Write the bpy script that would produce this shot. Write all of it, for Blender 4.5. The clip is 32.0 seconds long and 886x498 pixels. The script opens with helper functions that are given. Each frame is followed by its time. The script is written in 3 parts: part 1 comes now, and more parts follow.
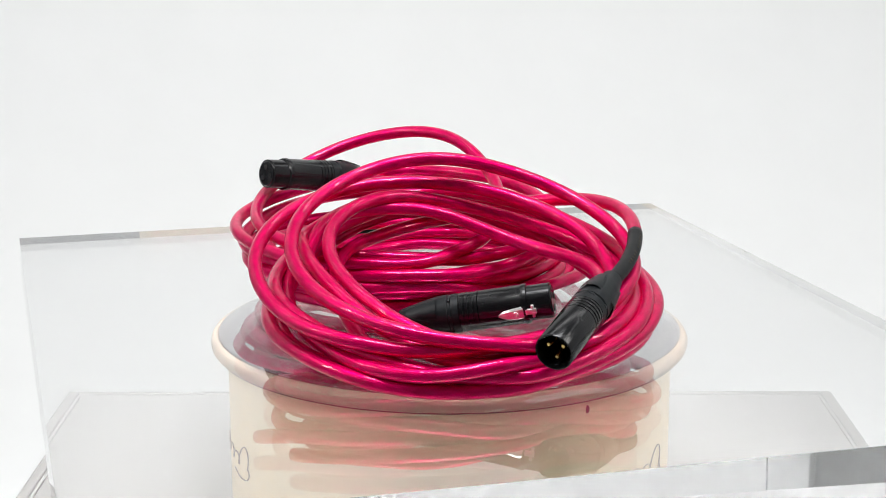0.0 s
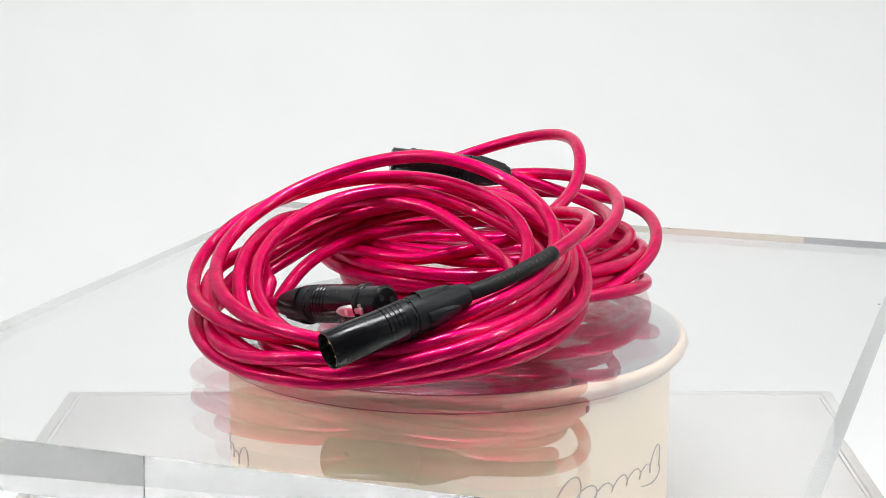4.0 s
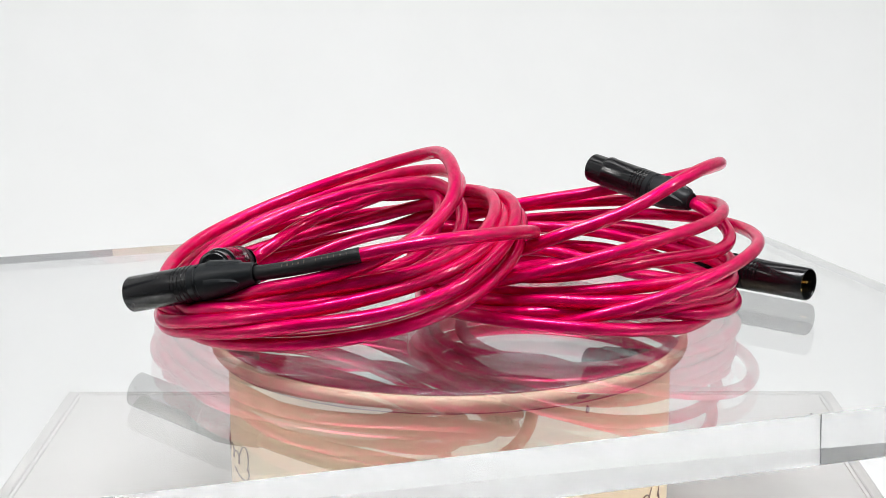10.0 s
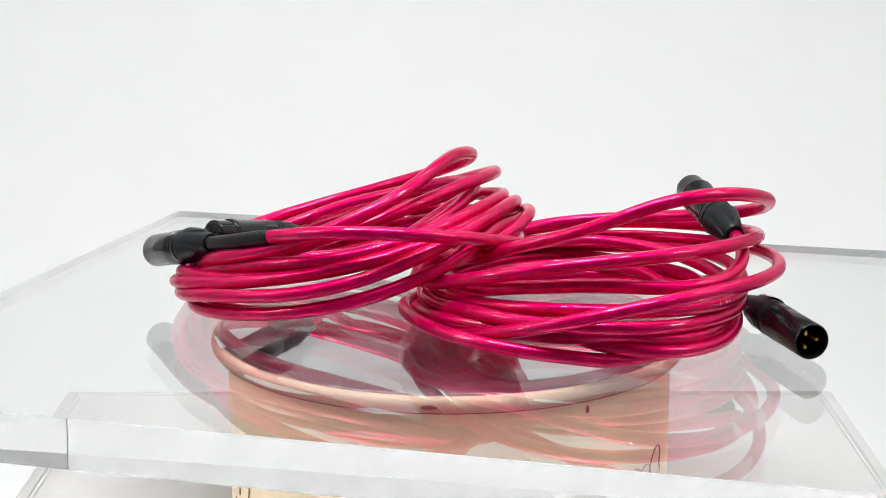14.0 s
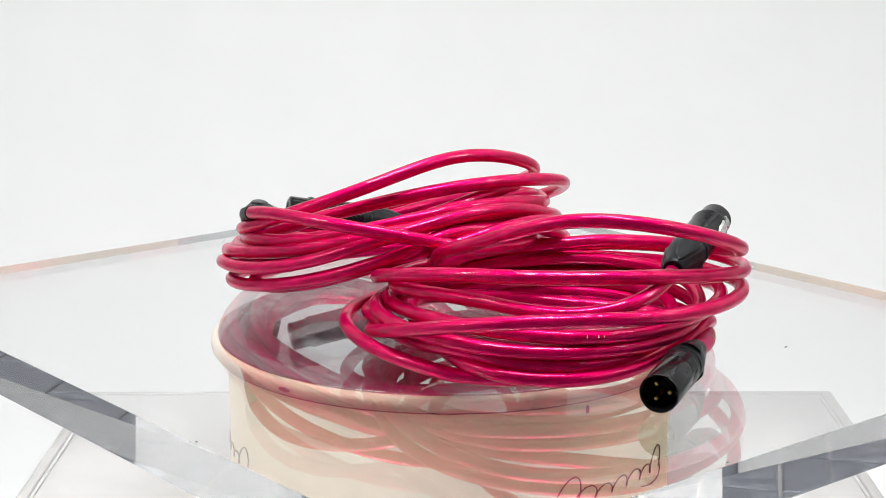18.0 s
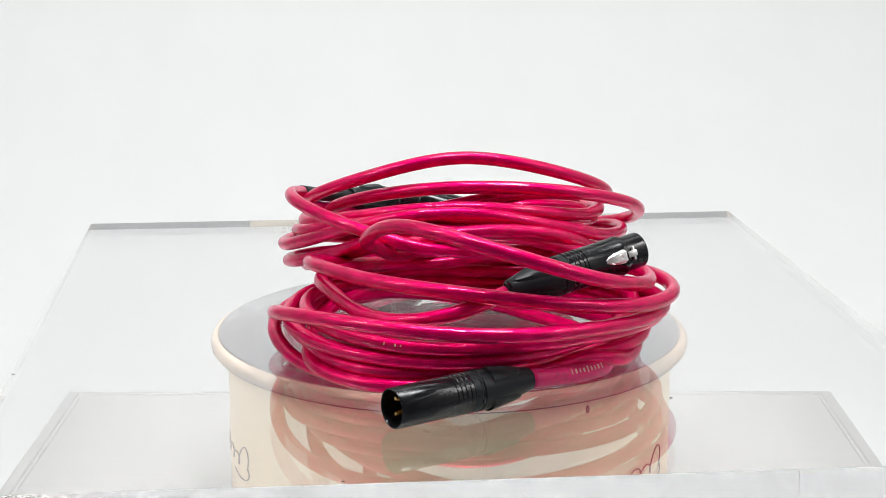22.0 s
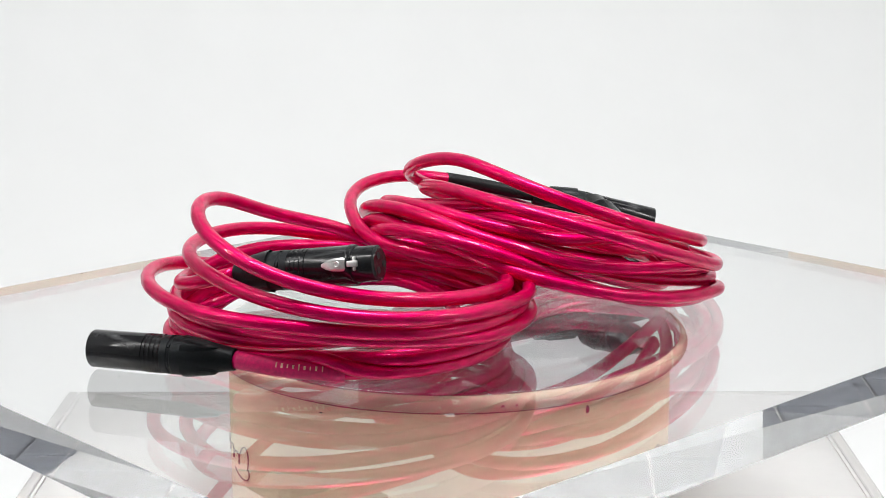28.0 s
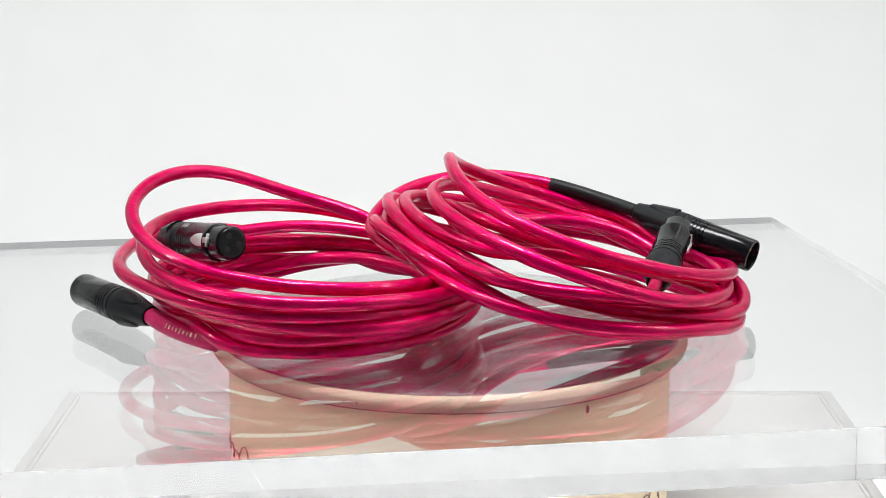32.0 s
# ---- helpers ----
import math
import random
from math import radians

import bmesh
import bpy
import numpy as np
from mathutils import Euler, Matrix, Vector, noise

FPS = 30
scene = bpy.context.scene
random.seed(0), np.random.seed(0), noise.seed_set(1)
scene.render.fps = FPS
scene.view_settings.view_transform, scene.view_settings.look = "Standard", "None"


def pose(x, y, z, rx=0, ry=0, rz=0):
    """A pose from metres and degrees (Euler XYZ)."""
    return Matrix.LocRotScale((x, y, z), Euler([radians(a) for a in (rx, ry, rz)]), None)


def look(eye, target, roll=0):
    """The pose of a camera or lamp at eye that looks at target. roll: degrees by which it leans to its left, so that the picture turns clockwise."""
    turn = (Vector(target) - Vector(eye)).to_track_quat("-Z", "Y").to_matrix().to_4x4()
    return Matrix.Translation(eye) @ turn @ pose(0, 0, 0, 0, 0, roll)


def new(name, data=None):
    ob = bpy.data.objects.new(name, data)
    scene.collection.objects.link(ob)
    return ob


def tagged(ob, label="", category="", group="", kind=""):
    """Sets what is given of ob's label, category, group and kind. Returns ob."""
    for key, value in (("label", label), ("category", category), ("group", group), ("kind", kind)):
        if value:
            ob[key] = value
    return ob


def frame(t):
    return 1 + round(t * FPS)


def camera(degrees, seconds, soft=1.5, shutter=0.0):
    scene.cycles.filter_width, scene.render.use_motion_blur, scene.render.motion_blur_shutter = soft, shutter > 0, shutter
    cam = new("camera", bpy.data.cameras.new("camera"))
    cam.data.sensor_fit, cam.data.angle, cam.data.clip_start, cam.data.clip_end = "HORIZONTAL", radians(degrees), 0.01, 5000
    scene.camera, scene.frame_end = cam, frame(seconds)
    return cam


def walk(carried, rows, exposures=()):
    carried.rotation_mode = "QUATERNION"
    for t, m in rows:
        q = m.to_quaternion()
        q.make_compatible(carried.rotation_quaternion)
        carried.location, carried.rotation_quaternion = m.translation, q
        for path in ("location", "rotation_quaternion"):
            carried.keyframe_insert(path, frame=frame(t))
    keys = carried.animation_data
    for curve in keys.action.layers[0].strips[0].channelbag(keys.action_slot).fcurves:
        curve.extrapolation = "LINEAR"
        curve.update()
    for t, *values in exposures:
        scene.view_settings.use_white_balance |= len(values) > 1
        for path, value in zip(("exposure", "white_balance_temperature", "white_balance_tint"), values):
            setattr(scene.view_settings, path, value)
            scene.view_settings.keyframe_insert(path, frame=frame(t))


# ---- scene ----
# A still camera looks slightly down on a turning acrylic plate with two coiled cables.
ZP = 0.45  # height of the plate's top above the floor
cam = camera(28.786, 32.0, soft=0.8)
CAMERA = pose(0.0, -0.9450, ZP + 0.2496, 77.328, 0.112, 0.184)
walk(cam, [(0.0, CAMERA), (32.0, CAMERA)])

# ---- light ----
world = bpy.data.worlds.new("studio_world")
scene.world = world
world.use_nodes = True
world.node_tree.nodes["Background"].inputs[0].default_value = (0.9, 0.95, 1.0, 1)
world.node_tree.nodes["Background"].inputs[1].default_value = 0.4


def softbox(name, eye, target, sx, sy, power, color=(1.0, 0.98, 0.96)):
    lamp = bpy.data.lights.new(name, "AREA")
    lamp.shape, lamp.size, lamp.size_y, lamp.energy, lamp.color = "RECTANGLE", sx, sy, power, color
    ob = new(name, lamp)
    ob.matrix_world = look(eye, target)
    return ob


softbox("softbox_left", (-1.35, -0.55, ZP + 1.2), (0, 0, ZP), 0.12, 0.9, 7.2)
softbox("softbox_right", (1.35, -0.45, ZP + 1.2), (0, 0, ZP), 0.12, 0.9, 7.2)
softbox("softbox_top", (0, -0.28, ZP + 1.5), (0, 0.02, ZP), 0.9, 0.36, 25, (0.97, 0.98, 1.0))
softbox("backdrop_light", (0.3, 0.78, ZP + 1.9), (0.2, 2.05, ZP + 0.25), 2.4, 0.4, 16.0, (0.99, 0.99, 0.98))
# unseen fill lamps, added to whiten the side walls in the plate's edges
for side in (-1, 1):
    softbox("wall_fill", (side * 1.75, 0.3, 2.6), (side * 2.4, 0.3, 1.3), 5.0, 0.3, 16.5, (0.97, 0.99, 1.0))
scene.view_settings.exposure = 0.0
scene.cycles.max_bounces, scene.cycles.transmission_bounces, scene.cycles.glossy_bounces = 24, 24, 20


# ---- materials ----
def material(name, color, rough=0.5, metal=0.0, coat=0.0, coat_rough=0.1, spec=0.5):
    m = bpy.data.materials.new(name)
    m.use_nodes = True
    p = m.node_tree.nodes["Principled BSDF"]
    p.inputs["Base Color"].default_value = (*color, 1)
    p.inputs["Roughness"].default_value = rough
    p.inputs["Metallic"].default_value = metal
    p.inputs["Coat Weight"].default_value = coat
    p.inputs["Coat Roughness"].default_value = coat_rough
    p.inputs["Specular IOR Level"].default_value = spec
    return m, m.node_tree, p


def link(tree, a, b):
    tree.links.new(a, b)


def mix(tree, fac, one, two):
    n = tree.nodes.new("ShaderNodeMix")
    n.data_type = "RGBA"
    for socket, v in ((n.inputs[6], one), (n.inputs[7], two)):
        if isinstance(v, tuple):
            socket.default_value = (*v, 1)
        else:
            tree.links.new(v, socket)
    if isinstance(fac, float):
        n.inputs[0].default_value = fac
    else:
        tree.links.new(fac, n.inputs[0])
    return n.outputs[2]


def noise_tex(tree, scale, detail=3.0, rough=0.5, coord="Object", distort=0.0):
    co = tree.nodes.new("ShaderNodeTexCoord")
    n = tree.nodes.new("ShaderNodeTexNoise")
    n.inputs["Scale"].default_value, n.inputs["Detail"].default_value = scale, detail
    n.inputs["Roughness"].default_value, n.inputs["Distortion"].default_value = rough, distort
    tree.links.new(co.outputs[coord], n.inputs["Vector"])
    return n.outputs["Fac"]


def ramp(tree, fac, lo, hi, a=0.0, b=1.0):
    n = tree.nodes.new("ShaderNodeMapRange")
    n.inputs["From Min"].default_value, n.inputs["From Max"].default_value = lo, hi
    n.inputs["To Min"].default_value, n.inputs["To Max"].default_value = a, b
    tree.links.new(fac, n.inputs["Value"])
    return n.outputs["Result"]


def bump(tree, p, height, strength, distance):
    n = tree.nodes.new("ShaderNodeBump")
    n.inputs["Strength"].default_value, n.inputs["Distance"].default_value = strength, distance
    tree.links.new(height, n.inputs["Height"])
    tree.links.new(n.outputs["Normal"], p.inputs["Normal"])
    return n


def math_node(tree, op, a, b=None):
    n = tree.nodes.new("ShaderNodeMath")
    n.operation = op
    for i, v in enumerate((a, b)):
        if v is None:
            continue
        if isinstance(v, (int, float)):
            n.inputs[i].default_value = v
        else:
            tree.links.new(v, n.inputs[i])
    return n.outputs[0]


def mat_cord():
    """Glossy clear jacket over a braided magenta shield. UV: turns round the cord, metres along it."""
    m, t, p = material("magenta_jacket", (0.6, 0.003, 0.1), 0.34, 0.57, 0.62, 0.045, 0.02)
    uv = t.nodes.new("ShaderNodeUVMap")
    uv.uv_map = "UVMap"
    sep = t.nodes.new("ShaderNodeSeparateXYZ")
    link(t, uv.outputs[0], sep.inputs[0])
    u, v = sep.outputs[0], sep.outputs[1]

    def strand(sign):
        a = math_node(t, "ADD", math_node(t, "MULTIPLY", u, 10.0 * sign), math_node(t, "MULTIPLY", v, 640.0))
        return math_node(t, "SINE", math_node(t, "MULTIPLY", a, 2 * math.pi))

    def jacket_noise(along, around, detail):
        co = t.nodes.new("ShaderNodeCombineXYZ")
        ang = math_node(t, "MULTIPLY", u, 2 * math.pi)
        link(t, math_node(t, "MULTIPLY", math_node(t, "SINE", ang), around), co.inputs[0])
        link(t, math_node(t, "MULTIPLY", math_node(t, "COSINE", ang), around), co.inputs[1])
        link(t, math_node(t, "MULTIPLY", v, along), co.inputs[2])
        n = t.nodes.new("ShaderNodeTexNoise")
        n.inputs["Scale"].default_value, n.inputs["Detail"].default_value = 1.0, detail
        link(t, co.outputs[0], n.inputs["Vector"])
        return n.outputs["Fac"]

    braid = math_node(t, "MAXIMUM", strand(1), strand(-1))
    blot = jacket_noise(130.0, 1.3, 3.0)
    amount = math_node(t, "ADD", math_node(t, "MULTIPLY", ramp(t, braid, 0.0, 1.0), 0.10), ramp(t, blot, 0.30, 0.70, 0.22, 0.66))
    col = mix(t, amount, (0.37, 0.0001, 0.036), (0.98, 0.0005, 0.157))
    link(t, col, p.inputs["Base Color"])
    bump(t, p, braid, 0.15, 0.0004)
    p.inputs["Specular Tint"].default_value = (1.0, 0.12, 0.5, 1)
    coat_n = t.nodes.new("ShaderNodeBump")
    coat_n.inputs["Strength"].default_value, coat_n.inputs["Distance"].default_value = 0.5, 0.0011
    wavy = math_node(t, "ADD", jacket_noise(70.0, 1.1, 1.0), math_node(t, "MULTIPLY", jacket_noise(260.0, 1.6, 1.0), 0.25))
    link(t, wavy, coat_n.inputs["Height"])
    link(t, coat_n.outputs["Normal"], p.inputs["Coat Normal"])
    return m


def mat_plain(name, color, rough, metal=0.0, grain=300.0, vary=0.25, bumpy=0.15, coat=0.0, spec=0.4):
    m, t, p = material(name, color, rough, metal, coat)
    fac = ramp(t, noise_tex(t, grain, 4.0, 0.6), 0.3, 0.7)
    dark = tuple(c * (1 - vary) for c in color)
    light = tuple(min(1.0, c * (1 + vary * 0.6)) for c in color)
    link(t, mix(t, fac, dark, light), p.inputs["Base Color"])
    link(t, ramp(t, noise_tex(t, grain * 0.13, 3.0), 0.3, 0.7, max(0.02, rough - 0.08), rough + 0.1), p.inputs["Roughness"])
    bump(t, p, noise_tex(t, grain * 2, 2.0), bumpy, 0.0003)
    p.inputs["Specular IOR Level"].default_value = spec
    return m


def mat_acrylic(name, coat, dull):
    m, t, p = material(name, (0.985, 0.99, 0.988), 0.0)
    p.inputs["Transmission Weight"].default_value = 1.0
    p.inputs["IOR"].default_value = 1.49
    p.inputs["Coat Weight"].default_value, p.inputs["Coat IOR"].default_value, p.inputs["Coat Roughness"].default_value = coat, 1.65, 0.0
    # faint smears on the polished faces
    link(t, ramp(t, noise_tex(t, 35.0, 5.0, 0.65, distort=0.6), 0.62, 0.85, 0.0, dull), p.inputs["Roughness"])
    return m


def scratches(t, scale, stretch, angle, low, high):
    """Thin broken hairlines along one direction, 0 to 1."""
    co = t.nodes.new("ShaderNodeTexCoord")
    mp = t.nodes.new("ShaderNodeMapping")
    mp.inputs["Rotation"].default_value = (0, 0, radians(angle))
    mp.inputs["Scale"].default_value = (scale, scale / stretch, scale)
    link(t, co.outputs["Object"], mp.inputs["Vector"])
    n = t.nodes.new("ShaderNodeTexNoise")
    n.inputs["Scale"].default_value, n.inputs["Detail"].default_value = 1.0, 2.0
    link(t, mp.outputs[0], n.inputs["Vector"])
    return ramp(t, n.outputs["Fac"], low, high)


def mat_platter():
    """Polished grey metal with hairline scratches, smears and a slightly dull bloom."""
    m, t, p = material("polished_metal_platter", (0.46, 0.43, 0.46), 0.05, 0.95)
    hair = math_node(t, "MAXIMUM", scratches(t, 900.0, 40.0, 24.0, 0.66, 0.72), scratches(t, 900.0, 40.0, -51.0, 0.67, 0.73))
    wisp = scratches(t, 160.0, 9.0, 68.0, 0.42, 0.70)
    smear = math_node(t, "MULTIPLY", math_node(t, "ADD", ramp(t, noise_tex(t, 45.0, 5.0, 0.65, distort=0.8), 0.38, 0.72), wisp), 0.62)
    col = mix(t, smear, (0.47, 0.44, 0.465), (0.31, 0.28, 0.31))
    link(t, mix(t, math_node(t, "MULTIPLY", hair, 0.12), col, (0.66, 0.63, 0.65)), p.inputs["Base Color"])
    link(t, math_node(t, "ADD", math_node(t, "MULTIPLY", smear, 0.16), math_node(t, "ADD", math_node(t, "MULTIPLY", hair, 0.04), 0.06)), p.inputs["Roughness"])
    bump(t, p, noise_tex(t, 220.0, 3.0), 0.03, 0.0003)
    return m


def mat_slate():
    """Dark blue-grey slate with cloudy pale blooms, riven bands and grit."""
    m, t, p = material("slate_grey_tile", (0.15, 0.15, 0.17), 0.4)
    cloud = ramp(t, noise_tex(t, 26.0, 6.0, 0.7, distort=1.5), 0.40, 0.68)
    grit = ramp(t, noise_tex(t, 160.0, 4.0, 0.7), 0.3, 0.75)
    col = mix(t, cloud, (0.11, 0.115, 0.135), (0.44, 0.47, 0.53))
    link(t, mix(t, math_node(t, "MULTIPLY", grit, 0.35), col, (0.05, 0.05, 0.055)), p.inputs["Base Color"])
    link(t, ramp(t, cloud, 0.0, 1.0, 0.32, 0.55), p.inputs["Roughness"])
    bump(t, p, noise_tex(t, 45.0, 5.0, 0.6), 0.25, 0.002)
    return m


CORD = mat_cord()
SLEEVE_PINK = mat_plain("matte_magenta_sleeve", (0.66, 0.006, 0.13), 0.42, grain=500)
SHRINK = mat_plain("black_heat_shrink", (0.010, 0.0105, 0.0112), 0.46, grain=400, spec=0.25)
SHELL = mat_plain("black_chromed_shell", (0.006, 0.006, 0.007), 0.18, 0.0, grain=700, bumpy=0.04, spec=0.4)
BOOT = mat_plain("black_rubber_boot", (0.009, 0.011, 0.0127), 0.38, grain=500, spec=0.22)
GOLD = mat_plain("gold_contact", (0.95, 0.62, 0.22), 0.18, 1.0, grain=900, vary=0.1)
SILVER = mat_plain("nickel_latch", (0.82, 0.81, 0.79), 0.42, 1.0, grain=900, vary=0.1)
INSERT = mat_plain("black_insert", (0.008, 0.008, 0.008), 0.5, grain=700)
ACRYLIC = mat_acrylic("clear_acrylic_face", 0.65, 0.014)
ACRYLIC_EDGE = mat_acrylic("clear_acrylic_edge", 0.0, 0.0)
CREAM = mat_plain("cream_painted_metal", (0.86, 0.70, 0.48), 0.38, grain=60, vary=0.06, bumpy=0.08)
# rim cream darkened towards peach, the cords' reflection put into its colour
RIM = mat_plain("darkened_cream_rim", (0.46, 0.345, 0.25), 0.45, grain=60, vary=0.06, bumpy=0.05)
PLATTER = mat_platter()
INK = mat_plain("faded_grey_ink", (0.22, 0.13, 0.11), 0.6, grain=400)
SEAM = mat_plain("dark_seam", (0.12, 0.06, 0.07), 0.6, grain=300)
PLINTH = mat_plain("frosted_grey_acrylic", (0.338, 0.332, 0.322), 0.5, grain=25, vary=0.05, bumpy=0.03)
PLINTH_EDGE = mat_plain("polished_acrylic_edge", (0.322, 0.314, 0.305), 0.4, grain=40, vary=0.06, bumpy=0.02)
# the glint along the plinth's edges, put into a paler colour
EDGE_GLINT = mat_plain("acrylic_edge_glint", (0.37, 0.365, 0.355), 0.35, grain=40, vary=0.05, bumpy=0.02)
PAPER = mat_plain("white_seamless_paper", (0.88, 0.885, 0.88), 0.75, grain=6, vary=0.012, bumpy=0.05)
# unseen ceiling and rear wall, darkened to cut bounce and haze on the cords
CEIL = mat_plain("darkened_ceiling", (0.34, 0.34, 0.34), 0.7, grain=9, vary=0.05)
DARK = mat_plain("darkened_wall", (0.16, 0.16, 0.16), 0.7, grain=9, vary=0.1)
WALL = mat_plain("white_wall_paint", (0.84, 0.84, 0.83), 0.7, grain=9, vary=0.03)
TILE = mat_slate()
GROUT = mat_plain("pale_grout", (0.66, 0.65, 0.63), 0.8, grain=60)


# ---- mesh helpers ----
def mesh_from(name, verts, faces, mat, smooth=False):
    me = bpy.data.meshes.new(name)
    me.from_pydata([tuple(v) for v in verts], [], faces)
    me.materials.append(mat)
    if smooth:
        me.polygons.foreach_set("use_smooth", [True] * len(me.polygons))
    me.update()
    return me


def part(name, bm, mat, parent=None, label="", smooth=True):
    me = bpy.data.meshes.new(name)
    bmesh.ops.recalc_face_normals(bm, faces=bm.faces)
    bm.to_mesh(me)
    bm.free()
    me.materials.append(mat)
    if smooth:
        me.polygons.foreach_set("use_smooth", [True] * len(me.polygons))
        me.set_sharp_from_angle(angle=radians(38))
    ob = new(name, me)
    if parent:
        ob.parent = parent
    return tagged(ob, label)


def lathe(profile, seg=40, axis="X"):
    """A solid of revolution about the local x or z axis from rows of (along, radius)."""
    bm = bmesh.new()
    rings = []
    for a, r in profile:
        if r < 1e-6:
            v = (a, 0, 0) if axis == "X" else (0, 0, a)
            rings.append([bm.verts.new(v)])
            continue
        ring = []
        for i in range(seg):
            c, s = r * math.cos(2 * math.pi * i / seg), r * math.sin(2 * math.pi * i / seg)
            ring.append(bm.verts.new((a, c, s) if axis == "X" else (c, s, a)))
        rings.append(ring)
    for p, q in zip(rings, rings[1:]):
        for i in range(seg):
            j = (i + 1) % seg
            if len(p) == 1 and len(q) == 1:
                continue
            if len(p) == 1:
                bm.faces.new((p[0], q[i], q[j]))
            elif len(q) == 1:
                bm.faces.new((p[i], p[j], q[0]))
            else:
                bm.faces.new((p[i], p[j], q[j], q[i]))
    return bm


def box(sx, sy, sz, center=(0, 0, 0), bevel=0.0, seg=2):
    bm = bmesh.new()
    bmesh.ops.create_cube(bm, size=1.0)
    for v in bm.verts:
        v.co = Vector((v.co.x * sx + center[0], v.co.y * sy + center[1], v.co.z * sz + center[2]))
    if bevel:
        bmesh.ops.bevel(bm, geom=list(bm.edges), offset=bevel, segments=seg, profile=0.5, affect="EDGES")
    return bm


def tube(points, radius, seg=12, name="tube", mat=None, caps=True):
    """A round tube along points, with UVs: turns round it and metres along it."""
    pts = np.asarray(points, float)
    tan = np.gradient(pts, axis=0)
    tan /= np.linalg.norm(tan, axis=1)[:, None]
    ref = np.cross(tan[0], (0, 0, 1.0))
    ref /= np.linalg.norm(ref)
    along = np.r_[0, np.cumsum(np.linalg.norm(np.diff(pts, axis=0), axis=1))]
    verts = []
    ang = np.arange(seg) * 2 * math.pi / seg
    for p, d in zip(pts, tan):
        ref = ref - d * (ref @ d)
        ref /= np.linalg.norm(ref)
        side = np.cross(d, ref)
        verts.append(p + radius * (np.cos(ang)[:, None] * ref + np.sin(ang)[:, None] * side))
    n = len(pts)
    verts = np.concatenate(verts)
    faces, uvs = [], []
    for i in range(n - 1):
        for k in range(seg):
            j = (k + 1) % seg
            faces.append((i * seg + k, i * seg + j, (i + 1) * seg + j, (i + 1) * seg + k))
            uvs += [(k / seg, along[i]), ((k + 1) / seg, along[i]), ((k + 1) / seg, along[i + 1]), (k / seg, along[i + 1])]
    if caps:
        faces.append(tuple(range(seg - 1, -1, -1)))
        faces.append(tuple((n - 1) * seg + k for k in range(seg)))
        uvs += [(0, 0)] * (2 * seg)
    me = mesh_from(name, verts, faces, mat, True)
    layer = me.uv_layers.new(name="UVMap")
    layer.data.foreach_set("uv", np.array(uvs, dtype=np.float32).ravel())
    return me


def smooth_path(ctrl, per=8):
    """A Catmull-Rom curve through the control points."""
    c = np.asarray(ctrl, float)
    c = np.vstack([2 * c[0] - c[1], c, 2 * c[-1] - c[-2]])
    out = []
    u = np.linspace(0, 1, per, endpoint=False)[:, None]
    for i in range(1, len(c) - 2):
        a, b, d, e = c[i - 1], c[i], c[i + 1], c[i + 2]
        out.append(0.5 * (2 * b + (d - a) * u + (2 * a - 5 * b + 4 * d - e) * u**2 + (3 * b - a - 3 * d + e) * u**3))
    out.append(c[-2][None])
    return np.concatenate(out)


# ---- the room ----
def plain_wall(name, sx, sy, sz, center, label, mat=None):
    return tagged(part(name, box(sx, sy, sz, center), mat or WALL, None, "", False), label, "wall", kind="structure")


RX, RY0, RY1, RH = 2.4, -3.0, 3.0, 2.8
plain_wall("wall_north", 2 * RX, 0.1, RH, (0, RY1 + 0.05, RH / 2), "plain white painted studio wall behind the backdrop")
plain_wall("wall_south", 2 * RX, 0.1, RH, (0, RY0 - 0.05, RH / 2), "unseen wall behind the camera, darkened to cut haze on the cords", DARK)
WALL_WEST = plain_wall("wall_west", 0.1, RY1 - RY0, RH, (-RX - 0.05, (RY0 + RY1) / 2, RH / 2), "plain white painted studio side wall")
plain_wall("wall_east", 0.1, RY1 - RY0, RH, (RX + 0.05, (RY0 + RY1) / 2, RH / 2), "plain white painted studio side wall")
tagged(part("ceiling", box(2 * RX + 0.2, RY1 - RY0 + 0.2, 0.1, (0, (RY0 + RY1) / 2, RH + 0.05)), CEIL, None, "", False),
       "unseen studio ceiling, darkened to hold back bounced light", "ceiling", kind="structure")
floor = tagged(part("floor", box(2 * RX, RY1 - RY0, 0.1, (0, (RY0 + RY1) / 2, -0.056)), GROUT, None, "", False),
               "slate grey tiled studio floor with pale grout lines", "floor", kind="structure")


def backdrop():
    """White seamless paper: flat on the floor under the stand, curving up to the wall."""
    prof = [(-0.30, 0.004), (1.2, 0.004)]
    for i in range(1, 17):
        a = math.pi / 2 * i / 16
        prof.append((1.2 + 0.9 * math.sin(a), 0.004 + 0.9 * (1 - math.cos(a))))
    prof.append((2.1, 2.6))
    bm = bmesh.new()
    rows = []
    for dy in (0.0, 0.003):
        for y, z in prof:
            rows.append([bm.verts.new((x, y + dy, z - (0.003 - dy) * 0.0 + (0.0 if dy else 0.002))) for x in (-1.0, -0.4, 0.6, 1.5)])
    n = len(prof)
    for s in (0, n):
        for i in range(n - 1):
            for k in range(3):
                bm.faces.new((rows[s + i][k], rows[s + i][k + 1], rows[s + i + 1][k + 1], rows[s + i + 1][k]))
    bmesh.ops.rotate(bm, verts=bm.verts, matrix=Matrix.Rotation(radians(10), 3, "Z"))
    return tagged(part("backdrop", bm, PAPER), "smooth white seamless paper curving up behind the stand", "backdrop", kind="structure")


backdrop()


